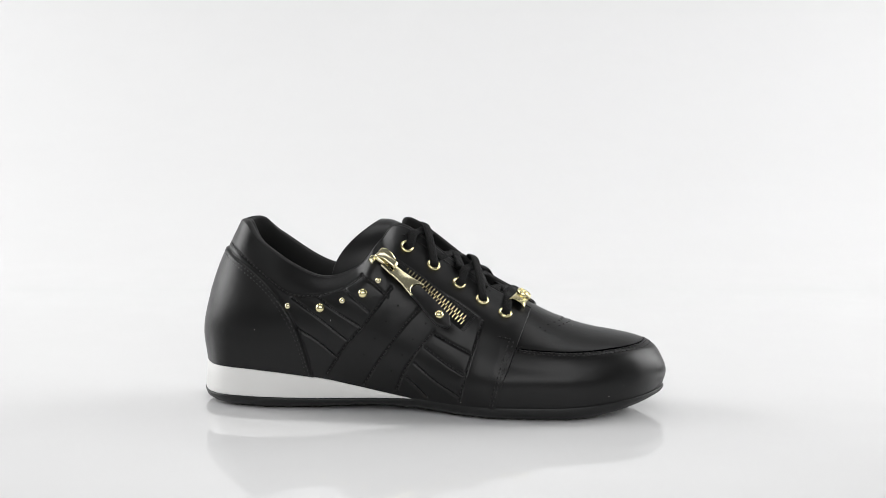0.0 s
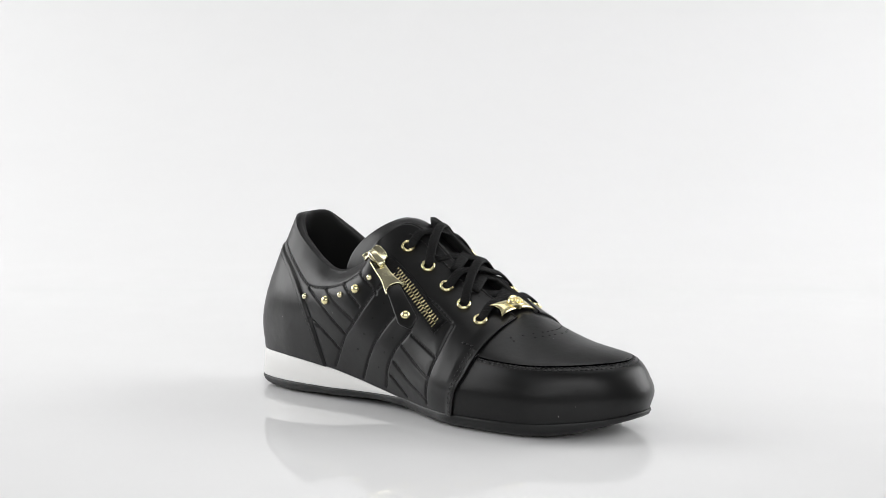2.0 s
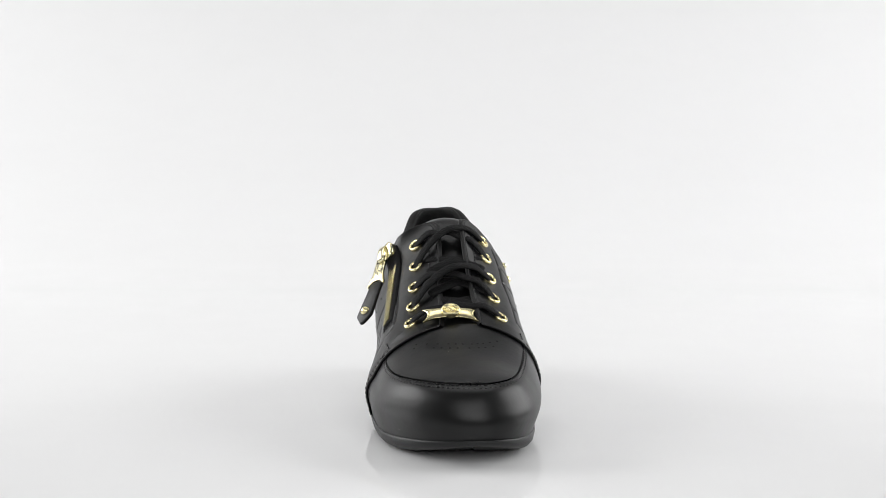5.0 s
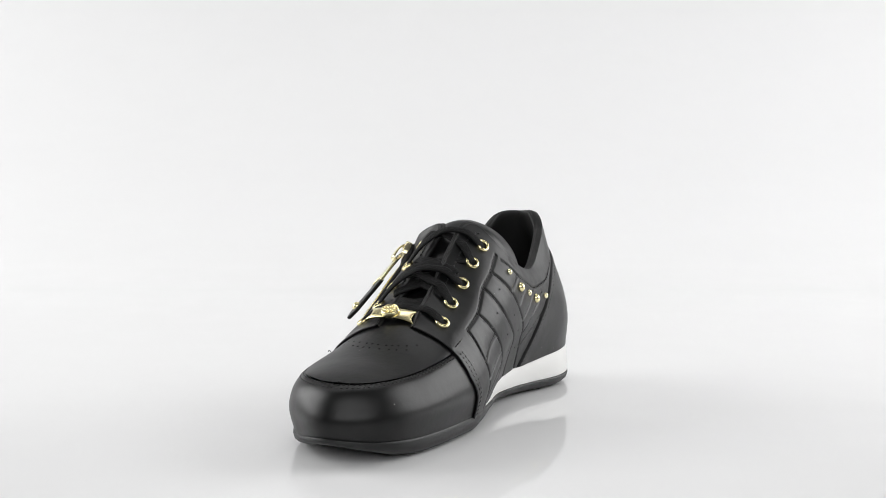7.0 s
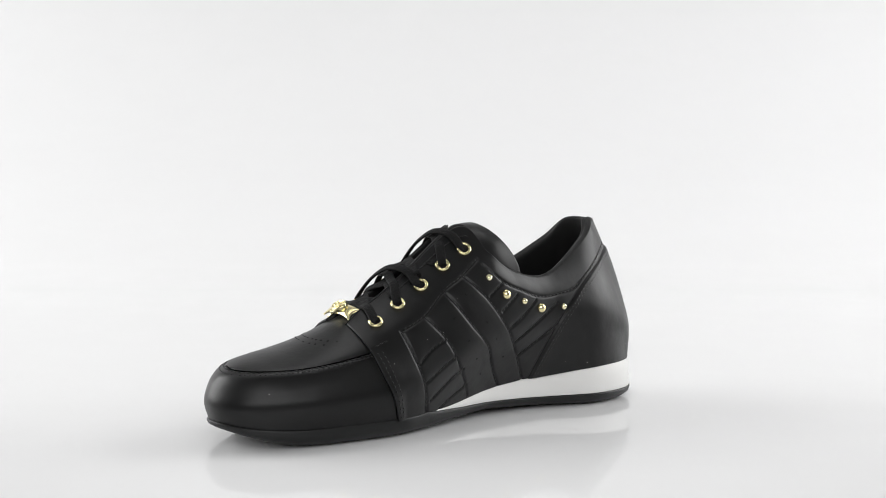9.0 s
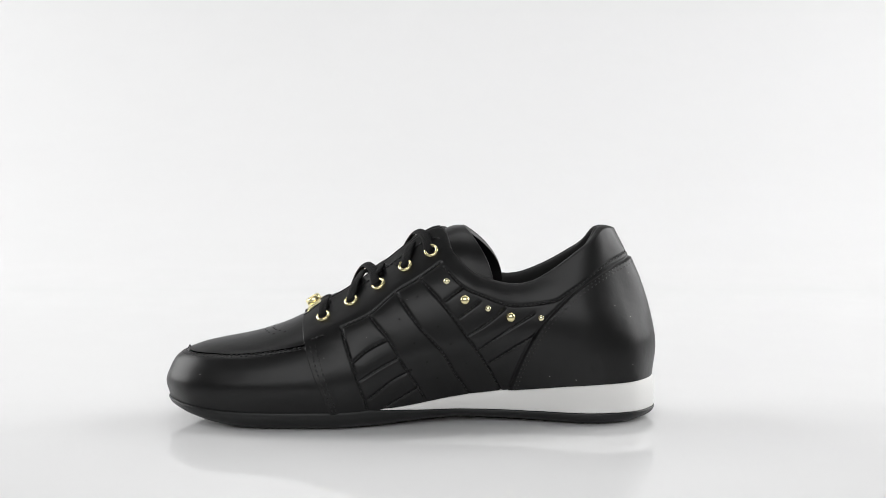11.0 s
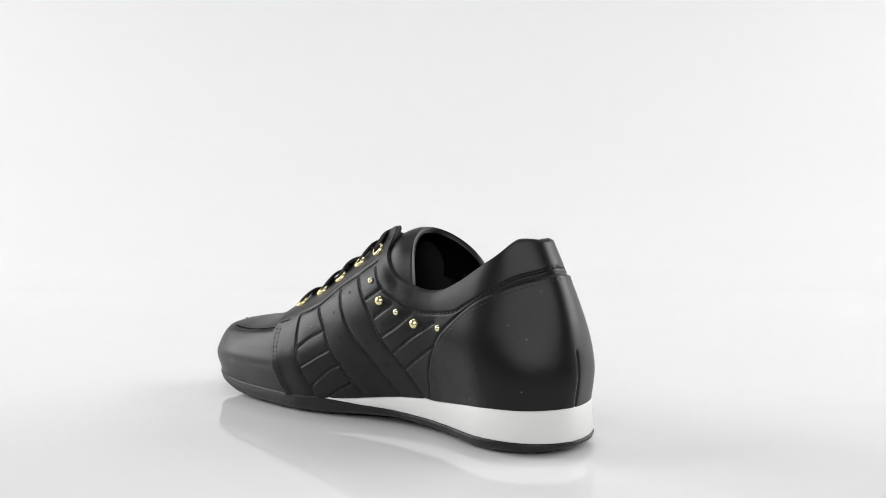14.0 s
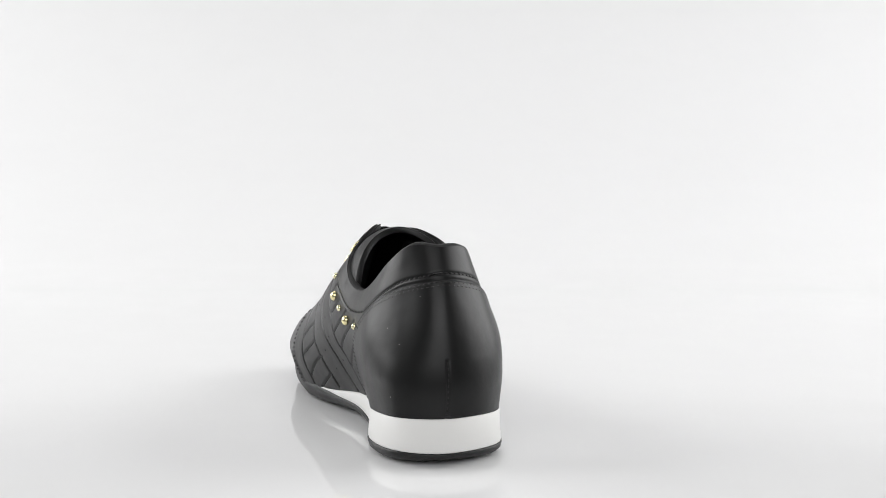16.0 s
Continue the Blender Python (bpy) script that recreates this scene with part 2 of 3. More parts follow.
INNER_QUILT = [[(-11, 92), (2, 83), (14, 76), (29, 64), (44, 57)], [(44, 57), (40, 44), (35, 29), (30, 12)], [(1, 84), (-12, 70), (-23, 55), (-36, 35), (-45, 19)],
               [(14, 76), (2, 59), (-11, 44), (-19, 30), (-27, 18)], [(29, 64), (18, 51), (10, 37), (1, 22), (-2, 16)], [(19, 51), (29, 46), (38, 39)],
               [(13, 41), (24, 35), (34, 29)], [(6, 33), (16, 28), (29, 18)], [(1, 23), (12, 17), (20, 12)], [(-23, 79), (-13, 72)], [(-32, 71), (-21, 63)],
               [(-46, 67), (-36, 59), (-25, 52)], [(-62, 64), (-48, 55), (-32, 44)], [(-62, 51), (-49, 43), (-37, 35)]]
COLLAR = [(-30, -38, 80), (-40, -40, 73), (-53, -40, 69), (-67, -39, 68), (-77, -37, 71), (-97, -29, 84), (-110, -19, 92), (-118.5, -6, 96), (-119.5, 3, 96.5), (-117, 11, 95),
          (-107, 21, 91), (-93, 28, 82.5), (-81, 32, 75.5), (-74, 33, 71.5), (-60, 33, 69), (-48, 33, 69), (-35, 34, 74), (-23, 33, 79.5), (-13, 27, 89)]
COUNTER = [(-60, -36, 21.5), (-64, -40, 39), (-69, -42, 52), (-77, -39, 64), (-88, -33, 74), (-100, -27, 82.5), (-112, -18, 89), (-119, -6, 92.3), (-120.5, 3, 93), (-118, 11, 92),
           (-107, 21, 88), (-87, 31, 77.5), (-75, 34, 67), (-65, 35, 55.5), (-56, 30, 38), (-50, 22, 20)]
ZIP_FRAME = [(-22, 93), (-6, 84), (9, 74), (24, 66), (38, 57)]


def seam_round(points, tree=None, shift=(0, 0, 0), step=0.0006):
    """Points and normals along a seam that runs round the heel, given in space."""
    c = spline(points, 400) + np.array(shift) / 1000
    length = np.sum(np.linalg.norm(np.diff(c, axis=0), axis=1))
    c = spline(points, int(length / step)) + np.array(shift) / 1000
    hits = [near(*(p * 1000), BASE_TREE) for p in c]
    pts, nrm = np.array([h[0] for h in hits]), np.array([h[1] for h in hits])
    wide = np.pad(nrm, ((6, 6), (0, 0)), mode="edge")
    nrm = np.array([unit(wide[i:i + 13].sum(axis=0)) for i in range(len(nrm))])
    if tree:
        for i, (p, n) in enumerate(zip(pts, nrm)):
            hit = tree.ray_cast(Vector(p + n * 0.004), Vector(-n), 0.01)[0]
            if hit is not None:
                pts[i] = np.array(hit)
    return pts, nrm


def thread_tubes(pts, nrm, inset, radius=0.00034, dash=0.0019, gap=0.0009):
    """Stitches: short rounded dashes lying along a seam."""
    verts, faces = [], []
    seg = np.linalg.norm(np.diff(pts, axis=0), axis=1)
    s = np.concatenate([[0], np.cumsum(seg)])
    pos = 0.0004
    while pos + dash < s[-1]:
        ends = []
        for q in (pos, pos + dash * 0.25, pos + dash * 0.75, pos + dash):
            p = np.array([np.interp(q, s, pts[:, k]) for k in range(3)])
            n = unit([np.interp(q, s, nrm[:, k]) for k in range(3)])
            ends.append((p, n))
        t = unit(ends[-1][0] - ends[0][0])
        base = len(verts)
        for m, (p, n) in enumerate(ends):
            b = np.cross(t, n)
            lift = inset if m in (1, 2) else inset - 0.0003
            r = radius if m in (1, 2) else radius * 0.6
            for a in range(6):
                ang = a * math.pi / 3
                verts.append(p + n * (lift + r * math.sin(ang)) + b * r * 1.25 * math.cos(ang))
        for m in range(3):
            for a in range(6):
                i, j = base + m * 6 + a, base + m * 6 + (a + 1) % 6
                faces.append((i, j, j + 6, i + 6))
        faces.append(tuple(base + a for a in range(6))[::-1])
        faces.append(tuple(base + 18 + a for a in range(6)))
        pos += dash + gap
    return verts, faces


def sew(pts, nrm, parent, inset=0.0002, **more):
    v, f = thread_tubes(pts, nrm, inset, **more)
    if v:
        data_part("stitching", v, f, THREAD, parent, "row of black thread stitches")


def shifted(curve, dx=0.0, dz=0.0):
    return [(x + dx, z + dz) for x, z in curve]


shoe = tagged(new("shoe"), "black leather low sneaker with gold studs, side zip, white wedge", "shoe")
shoe.empty_display_size = 0.05


def offset_grid(grid, amount):
    """The grid moved out along its normals by amount (one value per vertex)."""
    du = np.gradient(grid, axis=0)
    dv = np.gradient(grid, axis=1)
    n = np.cross(du, dv)
    n /= np.maximum(np.linalg.norm(n, axis=2, keepdims=True), 1e-12)
    c = grid.copy()
    c[..., 0], c[..., 1], c[..., 2] = np.clip(grid[..., 0], -0.095, 0.1), 0, np.where(grid[..., 0] < -0.045, grid[..., 2] - 0.006, 0.035)
    sign = np.sign(np.sum(n * (grid - c), axis=2, keepdims=True))
    sign[sign == 0] = 1
    return grid + n * sign * amount[..., None]


def seam_tree(curves):
    pts = np.concatenate([c[0] for c in curves])
    kd = KDTree(len(pts))
    for i, p in enumerate(pts):
        kd.insert(p, i)
    kd.balance()
    return kd


def build_upper():
    quilt = [seam_on_side(c, -1) for c in ZIP_QUILT] + [seam_on_side(c, 1) for c in INNER_QUILT]
    edges = [seam_round(COLLAR), seam_round(COUNTER), seam_on_side(ZIP_FRAME, -1)]
    kc = seam_tree(edges[1:2])
    heel = QUARTER[NUQ // 2, 0:84]
    edges.append((heel, heel))
    kq, ke = seam_tree(quilt), seam_tree(edges)
    flat = QUARTER.reshape(-1, 3)
    dq = np.array([kq.find(p)[2] for p in flat])
    de = np.array([ke.find(p)[2] for p in flat])
    inside = smooth_step((flat[:, 0] + 0.082) / 0.016) * smooth_step((0.052 - flat[:, 0]) / 0.016) * smooth_step((0.094 - flat[:, 2]) / 0.012)
    amount = -0.00085 * np.exp(-(dq / 0.0008) ** 2) + 0.00018 * inside * smooth_step(dq / 0.0055)
    amount -= 0.0009 * smooth_step((-0.055 - flat[:, 0]) / 0.03)
    amount -= 0.0006 * np.exp(-(de / 0.0008) ** 2)
    # the heel counter is a second layer, the collar a padded band
    dc = np.array([kc.find(p)[2] for p in flat])
    rim = edges[1][0]
    for side in (-1, 1):
        c = rim[(rim[:, 1] - 0.002) * side >= -0.0005]
        c = c[np.argsort(c[:, 0])]
        below = (flat[:, 2] < np.interp(flat[:, 0], c[:, 0], c[:, 2])) & (flat[:, 0] < c[-1, 0] + 0.0005) & ((flat[:, 1] - 0.002) * side >= 0)
        amount += 0.0009 * smooth_step(dc / 0.0014) * below
    amount += np.array([0.0003 * noise.noise(Vector(p) * 38) + 0.00005 * noise.noise(Vector(p) * 190) for p in flat])
    grid = offset_grid(QUARTER, amount.reshape(NUQ, NVQ))
    quarter = data_part("quarter", grid.reshape(-1, 3), grid_faces(NUQ, NVQ, flip=True), LEATHER, shoe, "black leather quarters with quilted and striped panels")
    sol = quarter.modifiers.new("thickness", "SOLIDIFY")
    sol.thickness, sol.offset = 0.0013, -1
    skin = tree_of(grid)
    for curves, side in ((ZIP_QUILT, -1), (INNER_QUILT, 1), ([ZIP_FRAME], -1)):
        for c in curves:
            sew(*seam_on_side(c, side, tree=skin), quarter, 0.0002)
    sew(*seam_round(COLLAR, skin), quarter, 0.0002)
    sew(*seam_round(COUNTER, skin, (-1.6, 0, -1.2)), quarter, -0.0001)
    sew(*seam_round(COUNTER, skin, (-3.0, 0, -2.5)), quarter, -0.0001)
    return quarter, grid


quarter, SKIN = build_upper()
Q_TREE = tree_of(SKIN)


def build_lining():
    e, f = SKIN[:, -1], QUARTER[:, 0]
    rows = []
    for i in range(NUQ):
        p = e[i]
        spine = np.array([np.clip(p[0], -0.092, 0.06), 0.001])
        d = unit(np.array([*(spine - p[:2]), 0]))
        th = np.interp(p[0], [-0.06, -0.02, 0.0, 0.06], [0.0050, 0.0042, 0.0016, 0.0014])
        low = f[i] + d * 0.006 + np.array([0, 0, 0.004])
        a = p + d * th * 0.3 + np.array([0, 0, 0.0005])
        b = p + d * th * 0.8 + np.array([0, 0, 0.0004])
        c = p + d * (th + 0.0004) + np.array([0, 0, -0.0040])
        m = (c * 0.5 + low * 0.5) - d * 0.002
        rows.append(spline([p - np.array([0, 0, 0.0006]), a, b, c, m, low], 26, 1.0))
    lining = data_part("lining", np.array(rows).reshape(-1, 3), grid_faces(NUQ, 26, flip=True), LINING, shoe, "black fabric lining with a padded leather collar roll")
    half = NUQ // 2
    bed = []
    for i in range(0, half, 12):
        l, r = rows[i][-1], rows[NUQ - 1 - i][-1]
        for w in np.linspace(0, 1, 12):
            bed.append(l * (1 - w) + r * w - np.array([0, 0, 0.002 * math.sin(math.pi * w)]))
    data_part("insole", bed, grid_faces(len(bed) // 12, 12), LINING, shoe, "dark insole inside the shoe")


build_lining()


def build_vamp():
    flat = VAMP.reshape(-1, 3)
    wob = np.array([noise.noise(Vector(p) * 30) for p in flat])
    edge_dip = np.zeros((NUV, NVV))
    edge_dip[:, -4:] = np.array([-0.0001, -0.0003, -0.0007, -0.0012])
    grid = offset_grid(VAMP, 0.00025 * wob.reshape(NUV, NVV) + edge_dip)
    vamp = data_part("vamp", grid.reshape(-1, 3), grid_faces(NUV, NVV), LEATHER, shoe, "smooth black leather toe wall")
    rear = (-25.4, -20, -14.6, -9, -5.2, -1.5, 3.3, 6.5, 9.5, 13.4, 17.7)
    fore = (-26.8, -17, -12.9, -8.6, -4.6, 1.6, 6.7, 10.4, 15)
    holes = [(x0 - (0.017 if y < 0 else 0.024) * y * y, y) for x0, row in ((83.0, rear), (87.4, fore)) for y in row]
    apron = data_part("apron", APRON.reshape(-1, 3), grid_faces(*APRON.shape[:2]), LEATHER, shoe, "smooth black leather apron with a double stitched edge")
    # rolled edge and double stitching along the apron seam
    pick = np.arange(24, NUV - 24)
    for row, tree in ((-4, V_TREE), (-8, V_TREE)):
        pts = VAMP[pick, row]
        hits = [near(*(p * 1000), tree) for p in pts]
        sew(np.array([h[0] for h in hits]), np.array([h[1] for h in hits]), vamp, 0.0001, radius=0.00030)
    for x, y in holes:
        hit, n, _, _ = A_TREE.ray_cast(Vector((x / 1000, y / 1000, 0.2)), Vector((0, 0, -1)))
        if hit is not None:
            n = n if n.z > 0 else -n
            punched(np.array(hit), np.array(n), apron)


def punched(p, n, parent, r=0.00056):
    """A small punched hole: dark dish as its shade, with a soft leather rim."""
    rim = DISHES.get("dish")
    if rim is None:
        bm = bmesh.new()
        prof = [(0.0, 0.00004), (0.75, 0.00004), (0.95, 0.00012), (1.15, 0.00002)]
        rows = [[bm.verts.new((r * k * math.cos(a), r * k * math.sin(a), z)) for a in np.linspace(0, 2 * math.pi, 12, endpoint=False)] for k, z in prof[1:]]
        c = bm.verts.new((0, 0, prof[0][1]))
        for a in range(12):
            bm.faces.new((c, rows[0][a], rows[0][(a + 1) % 12]))
            for q in range(2):
                bm.faces.new((rows[q][a], rows[q + 1][a], rows[q + 1][(a + 1) % 12], rows[q][(a + 1) % 12]))
        rim = bpy.data.meshes.new("perforation")
        bm.to_mesh(rim)
        bm.free()
        rim.materials.append(HOLE_SHADE)
        DISHES["dish"] = rim
    ob = new("perforation", rim)
    ob.parent = parent
    ob.matrix_basis = Matrix.Translation(p + n * 0.0002) @ Vector(n).to_track_quat("Z", "Y").to_matrix().to_4x4()
    return ob


DISHES = {}
build_vamp()


def strip_holes():
    for side, rows in ((-1, ([(-8, 64), (-14.5, 55), (-21, 45), (-28, 35)], [(8, 54), (1, 45), (-5, 36), (-12, 26)])),
                       (1, ([(2, 74), (-9, 58), (-16, 48), (-25, 36)], [(12, 62), (4, 49), (-3, 38), (-9, 28)]))):
        for row in rows:
            for x, z in row:
                p, n = on_side(x, z, side)
                punched(p, n, quarter)


strip_holes()


# ---- sole ----
def sole_outline(n=360):
    """Upper edge of the sole: the feather line of quarters and vamp as one closed curve."""
    ring = Q_FEATHER[::-1]
    pts = ring[1:-1][::-1]
    closed = pts + V_FEATHER[7:8] + V_FEATHER[2:7][::-1] + V_FEATHER[1:2]
    p = np.array(closed, float) / 1000
    k = len(p)
    s = np.arange(n) * k / n
    i = s.astype(int)
    t = (s - i)[:, None]
    a, b, c, d = (p[(i + o) % k] for o in (-1, 0, 1, 2))
    return 0.5 * (2 * b + (c - a) * t + (2 * a - 5 * b + 4 * c - d) * t ** 2 + (3 * b - a - 3 * c + d) * t ** 3)


def build_sole():
    top = sole_outline()
    n = len(top)
    tang = np.roll(top, -1, 0) - np.roll(top, 1, 0)
    out = np.stack([tang[:, 1], -tang[:, 0], np.zeros(n)], 1)
    out /= np.linalg.norm(out, axis=1, keepdims=True)
    mid = np.array([0.0, 0.0, 0.0])
    if np.sum(out * (top - mid)) < 0:
        out = -out
    x = top[:, 0] * 1000
    back = np.where(top[:, 1] < 0, np.interp(x, [-140, -60, -30, 0, 20], [7.0, 7.2, 8.0, 9.0, 30]), np.interp(x, [-140, -60, -30, 0, 27, 40], [7.0, 7.4, 8.4, 9.4, 11.2, 30]))
    seam = np.minimum(back / 1000, top[:, 2] + 0.0008)          # top of the rubber
    under = np.interp(x, [-136, -128, -110, -90, -50, -20, 0, 25, 60, 90, 105, 118, 132, 143], [3.0, 1.4, 0.2, 0.0, 1.6, 3.2, 2.4, 0.6, 0.0, 0.0, 0.9, 3.0, 6.8, 10.6]) / 1000
    flare = np.interp(x, [-140, -60, -20, 10, 45, 140], [0.0011, 0.0007, -0.0003, -0.0002, 0.0003, 0.0005])[:, None]
    rows = []
    for h, o in ((1.0, -0.004), (1.0, 0.0), (0.94, 0.0004), (0.80, 0.0005), (0.45, -0.0003), (0.22, -0.0022), (0.08, -0.0052), (0.0, -0.0095)):
        q = top + out * (flare + o)
        q[:, 2] = under + (seam - under) * h
        rows.append(q)
    for k in (0.75, 0.5, 0.25, 0.02):
        q = rows[7].copy()
        q[:, 1] *= k
        q[:, 2] = under
        rows.append(q)
    grid = np.stack(rows, 1)
    data_part("outsole", grid.reshape(-1, 3), grid_faces(n, len(rows), True), RUBBER, shoe, "thin black rubber outsole with rounded edge")
    # white wedge between the rubber and the upper
    rows = []
    gap = np.maximum(top[:, 2] - seam, 0)
    slim = smooth_step(gap / 0.0003)[:, None]
    for h, o in ((-0.02, -0.003), (0.0, 0.0), (0.04, 0.0002), (0.5, -0.0002), (0.93, -0.0002), (1.0, -0.0009), (1.03, -0.005)):
        q = top + out * ((flare * (1 - h * 0.55) + o) * slim - 0.003 * (1 - slim))
        q[:, 2] = seam + gap * h + 0.0001
        rows.append(q)
    grid = np.stack(rows, 1)
    data_part("wedge", grid.reshape(-1, 3), grid_faces(n, len(rows), True), WHITE_FOAM, shoe, "white wedge midsole tapering towards the ball")


build_sole()


# ---- tongue ----
def build_tongue():
    centre = spline([(64, 0, 55), (45, 0, 64), (30, 0, 73.5), (8, 0, 90), (-8, -1, 102), (-18.5, -2, 107.6), (-26, -2, 108.4)], 60)
    left = spline([(64, -16, 50), (45, -17, 55), (30, -18, 60), (8, -20, 70), (-12, -25, 79), (-31, -27.5, 77), (-50, -27, 73)], 60)
    right = spline([(64, 14, 50), (45, 16, 56), (30, 17, 61), (8, 19, 72), (-10, 22, 78), (-25, 25.5, 77), (-41, 25.5, 72)], 60)
    rows = []
    for c, l, r in zip(centre, left, right):
        row = []
        for a in np.linspace(-math.pi / 2, math.pi / 2, 41):
            e = l if a < 0 else r
            k = math.cos(a) ** 0.85
            row.append([e[0] + (c[0] - e[0]) * math.cos(a) ** 1.9, c[1] + (e[1] - c[1]) * abs(math.sin(a)), e[2] + (c[2] - e[2]) * k])
        rows.append(row)
    grid = np.array(rows)
    tongue = data_part("tongue", grid.reshape(-1, 3), grid_faces(60, 41, flip=True), LEATHER, shoe, "padded black leather tongue")
    sol = tongue.modifiers.new("thickness", "SOLIDIFY")
    sol.thickness, sol.offset = 0.0035, 0
    bev = tongue.modifiers.new("round", "BEVEL")
    bev.width, bev.segments, bev.limit_method = 0.0012, 2, "ANGLE"
    edge = grid[-4, 3:-3]
    sew(edge, np.array([unit(p - np.array([-0.01, 0, 0.07])) for p in edge]), tongue, 0.0013)


build_tongue()

# ---- metal: eyelets, studs ----
EYE_ZIP = [(-5.7, -22.4, 96.8), (10.2, -23, 86.5), (25, -24.1, 75.7), (38.5, -25.3, 66.2), (51.9, -27, 58.3)]
EYE_INNER = [(-5.6, 19.8, 98.7), (8.8, 19.4, 90.2), (24.1, 20.4, 80.4), (39, 20.6, 71.2), (54, 22.3, 62)]
STUD_ZIP = [(-73.3, -41.2, 61.9, 0), (-53.3, -43.2, 61.7, 1), (-39.9, -45.6, 66.4, 0), (-28, -45.1, 70.9, 1), (-19.5, -43.4, 78, 0)]
STUD_INNER = [(-66.2, 33.5, 61.6, 0), (-49.3, 35.1, 62.3, 1), (-36.6, 36.5, 67.3, 0), (-23.9, 37.2, 72.2, 1), (-14.1, 35, 82.1, 0)]


def turned(name, profile, mat, seg=28):
    """A mesh turned about z from (radius, height) pairs."""
    bm = bmesh.new()
    rows = []
    for r, z in profile:
        rows.append([bm.verts.new((r * math.cos(a), r * math.sin(a), z)) for a in np.linspace(0, 2 * math.pi, seg, endpoint=False)])
    for q in range(len(rows) - 1):
        for a in range(seg):
            bm.faces.new((rows[q][a], rows[q][(a + 1) % seg], rows[q + 1][(a + 1) % seg], rows[q + 1][a]))
    bmesh.ops.remove_doubles(bm, verts=bm.verts, dist=1e-6)
    bmesh.ops.recalc_face_normals(bm, faces=bm.faces)
    me = bpy.data.meshes.new(name)
    bm.to_mesh(me)
    bm.free()
    me.materials.append(mat)
    me.polygons.foreach_set("use_smooth", [True] * len(me.polygons))
    return me


def seat(name, mesh, p, n, parent, label=""):
    ob = new(name, mesh)
    ob.parent = parent
    ob.matrix_basis = Matrix.Translation(p) @ Vector(n).to_track_quat("Z", "Y").to_matrix().to_4x4()
    if label:
        tagged(ob, label)
    return ob


def dome(r, h):
    return [(r * 0.9, -0.0006), (r * 1.0, 0.0)] + [(r * math.cos(a), h * math.sin(a)) for a in np.linspace(0.12, math.pi / 2, 8)]


EYELET = turned("eyelet", [(0.0024, -0.0012), (0.0023, 0.0005), (0.0027, 0.0011), (0.0033, 0.0013), (0.0039, 0.0010), (0.0042, 0.0002), (0.0041, -0.0006)], GOLD)
# dark disc across the eyelet, painting the shade down its bore
EYE_SHADE = turned("eyelet_shade", [(0.0, -0.0004), (0.0025, -0.0004), (0.0026, -0.0014)], HOLE_SHADE)
BIG_STUD = turned("stud", dome(0.0028, 0.0024), GOLD)
SMALL_STUD = turned("stud", dome(0.0019, 0.0017), PALE_GOLD)
EYES = {}
for side, spots in ((-1, EYE_ZIP), (1, EYE_INNER)):
    for k, s in enumerate(spots):
        p, n = near(*s)
        eyelet = seat("eyelet", EYELET, p + n * 0.0004, n, shoe, "round gold metal eyelet")
        dark = new("hole", EYE_SHADE)
        dark.parent = eyelet
        EYES[side, k] = (p + n * 0.0007, n)
for spots in (STUD_ZIP, STUD_INNER):
    for x, y, z, big in spots:
        p, n = on_side(x, z, -1 if y < 0 else 1)
        seat("stud", BIG_STUD if big else SMALL_STUD, p + n * 0.0002, n, shoe, "large domed gold stud" if big else "small domed pale gold stud")


# ---- laces ----
def ribbon(name, pts, ups, width, thick, mat, parent, label="", nseg=0):
    """A flat woven strap along a curve; ups: the way its face looks at each control point."""
    m = nseg or max(16, len(pts) * 8)
    c, u = spline(pts, m, 1.0), spline(ups, m, 1.0)
    tang = np.gradient(c, axis=0)
    verts = []
    sect = [(math.copysign(abs(math.cos(a)) ** 0.6, math.cos(a)), math.copysign(abs(math.sin(a)) ** 0.8, math.sin(a))) for a in np.linspace(0, 2 * math.pi, 16, endpoint=False)]
    for i in range(m):
        t = unit(tang[i])
        b = unit(np.cross(t, u[i]))
        n = np.cross(b, t)
        for cx, cy in sect:
            ridge = 1 + 0.10 * math.cos(cx * 9)
            verts.append(c[i] + b * cx * width / 2 + n * cy * ridge * thick / 2)
    faces = []
    for i in range(m - 1):
        for a in range(16):
            faces.append((i * 16 + a, i * 16 + (a + 1) % 16, (i + 1) * 16 + (a + 1) % 16, (i + 1) * 16 + a))
    faces.append(tuple(range(16))[::-1])
    faces.append(tuple((m - 1) * 16 + a for a in range(16)))
    return data_part(name, verts, faces, mat, parent, label)


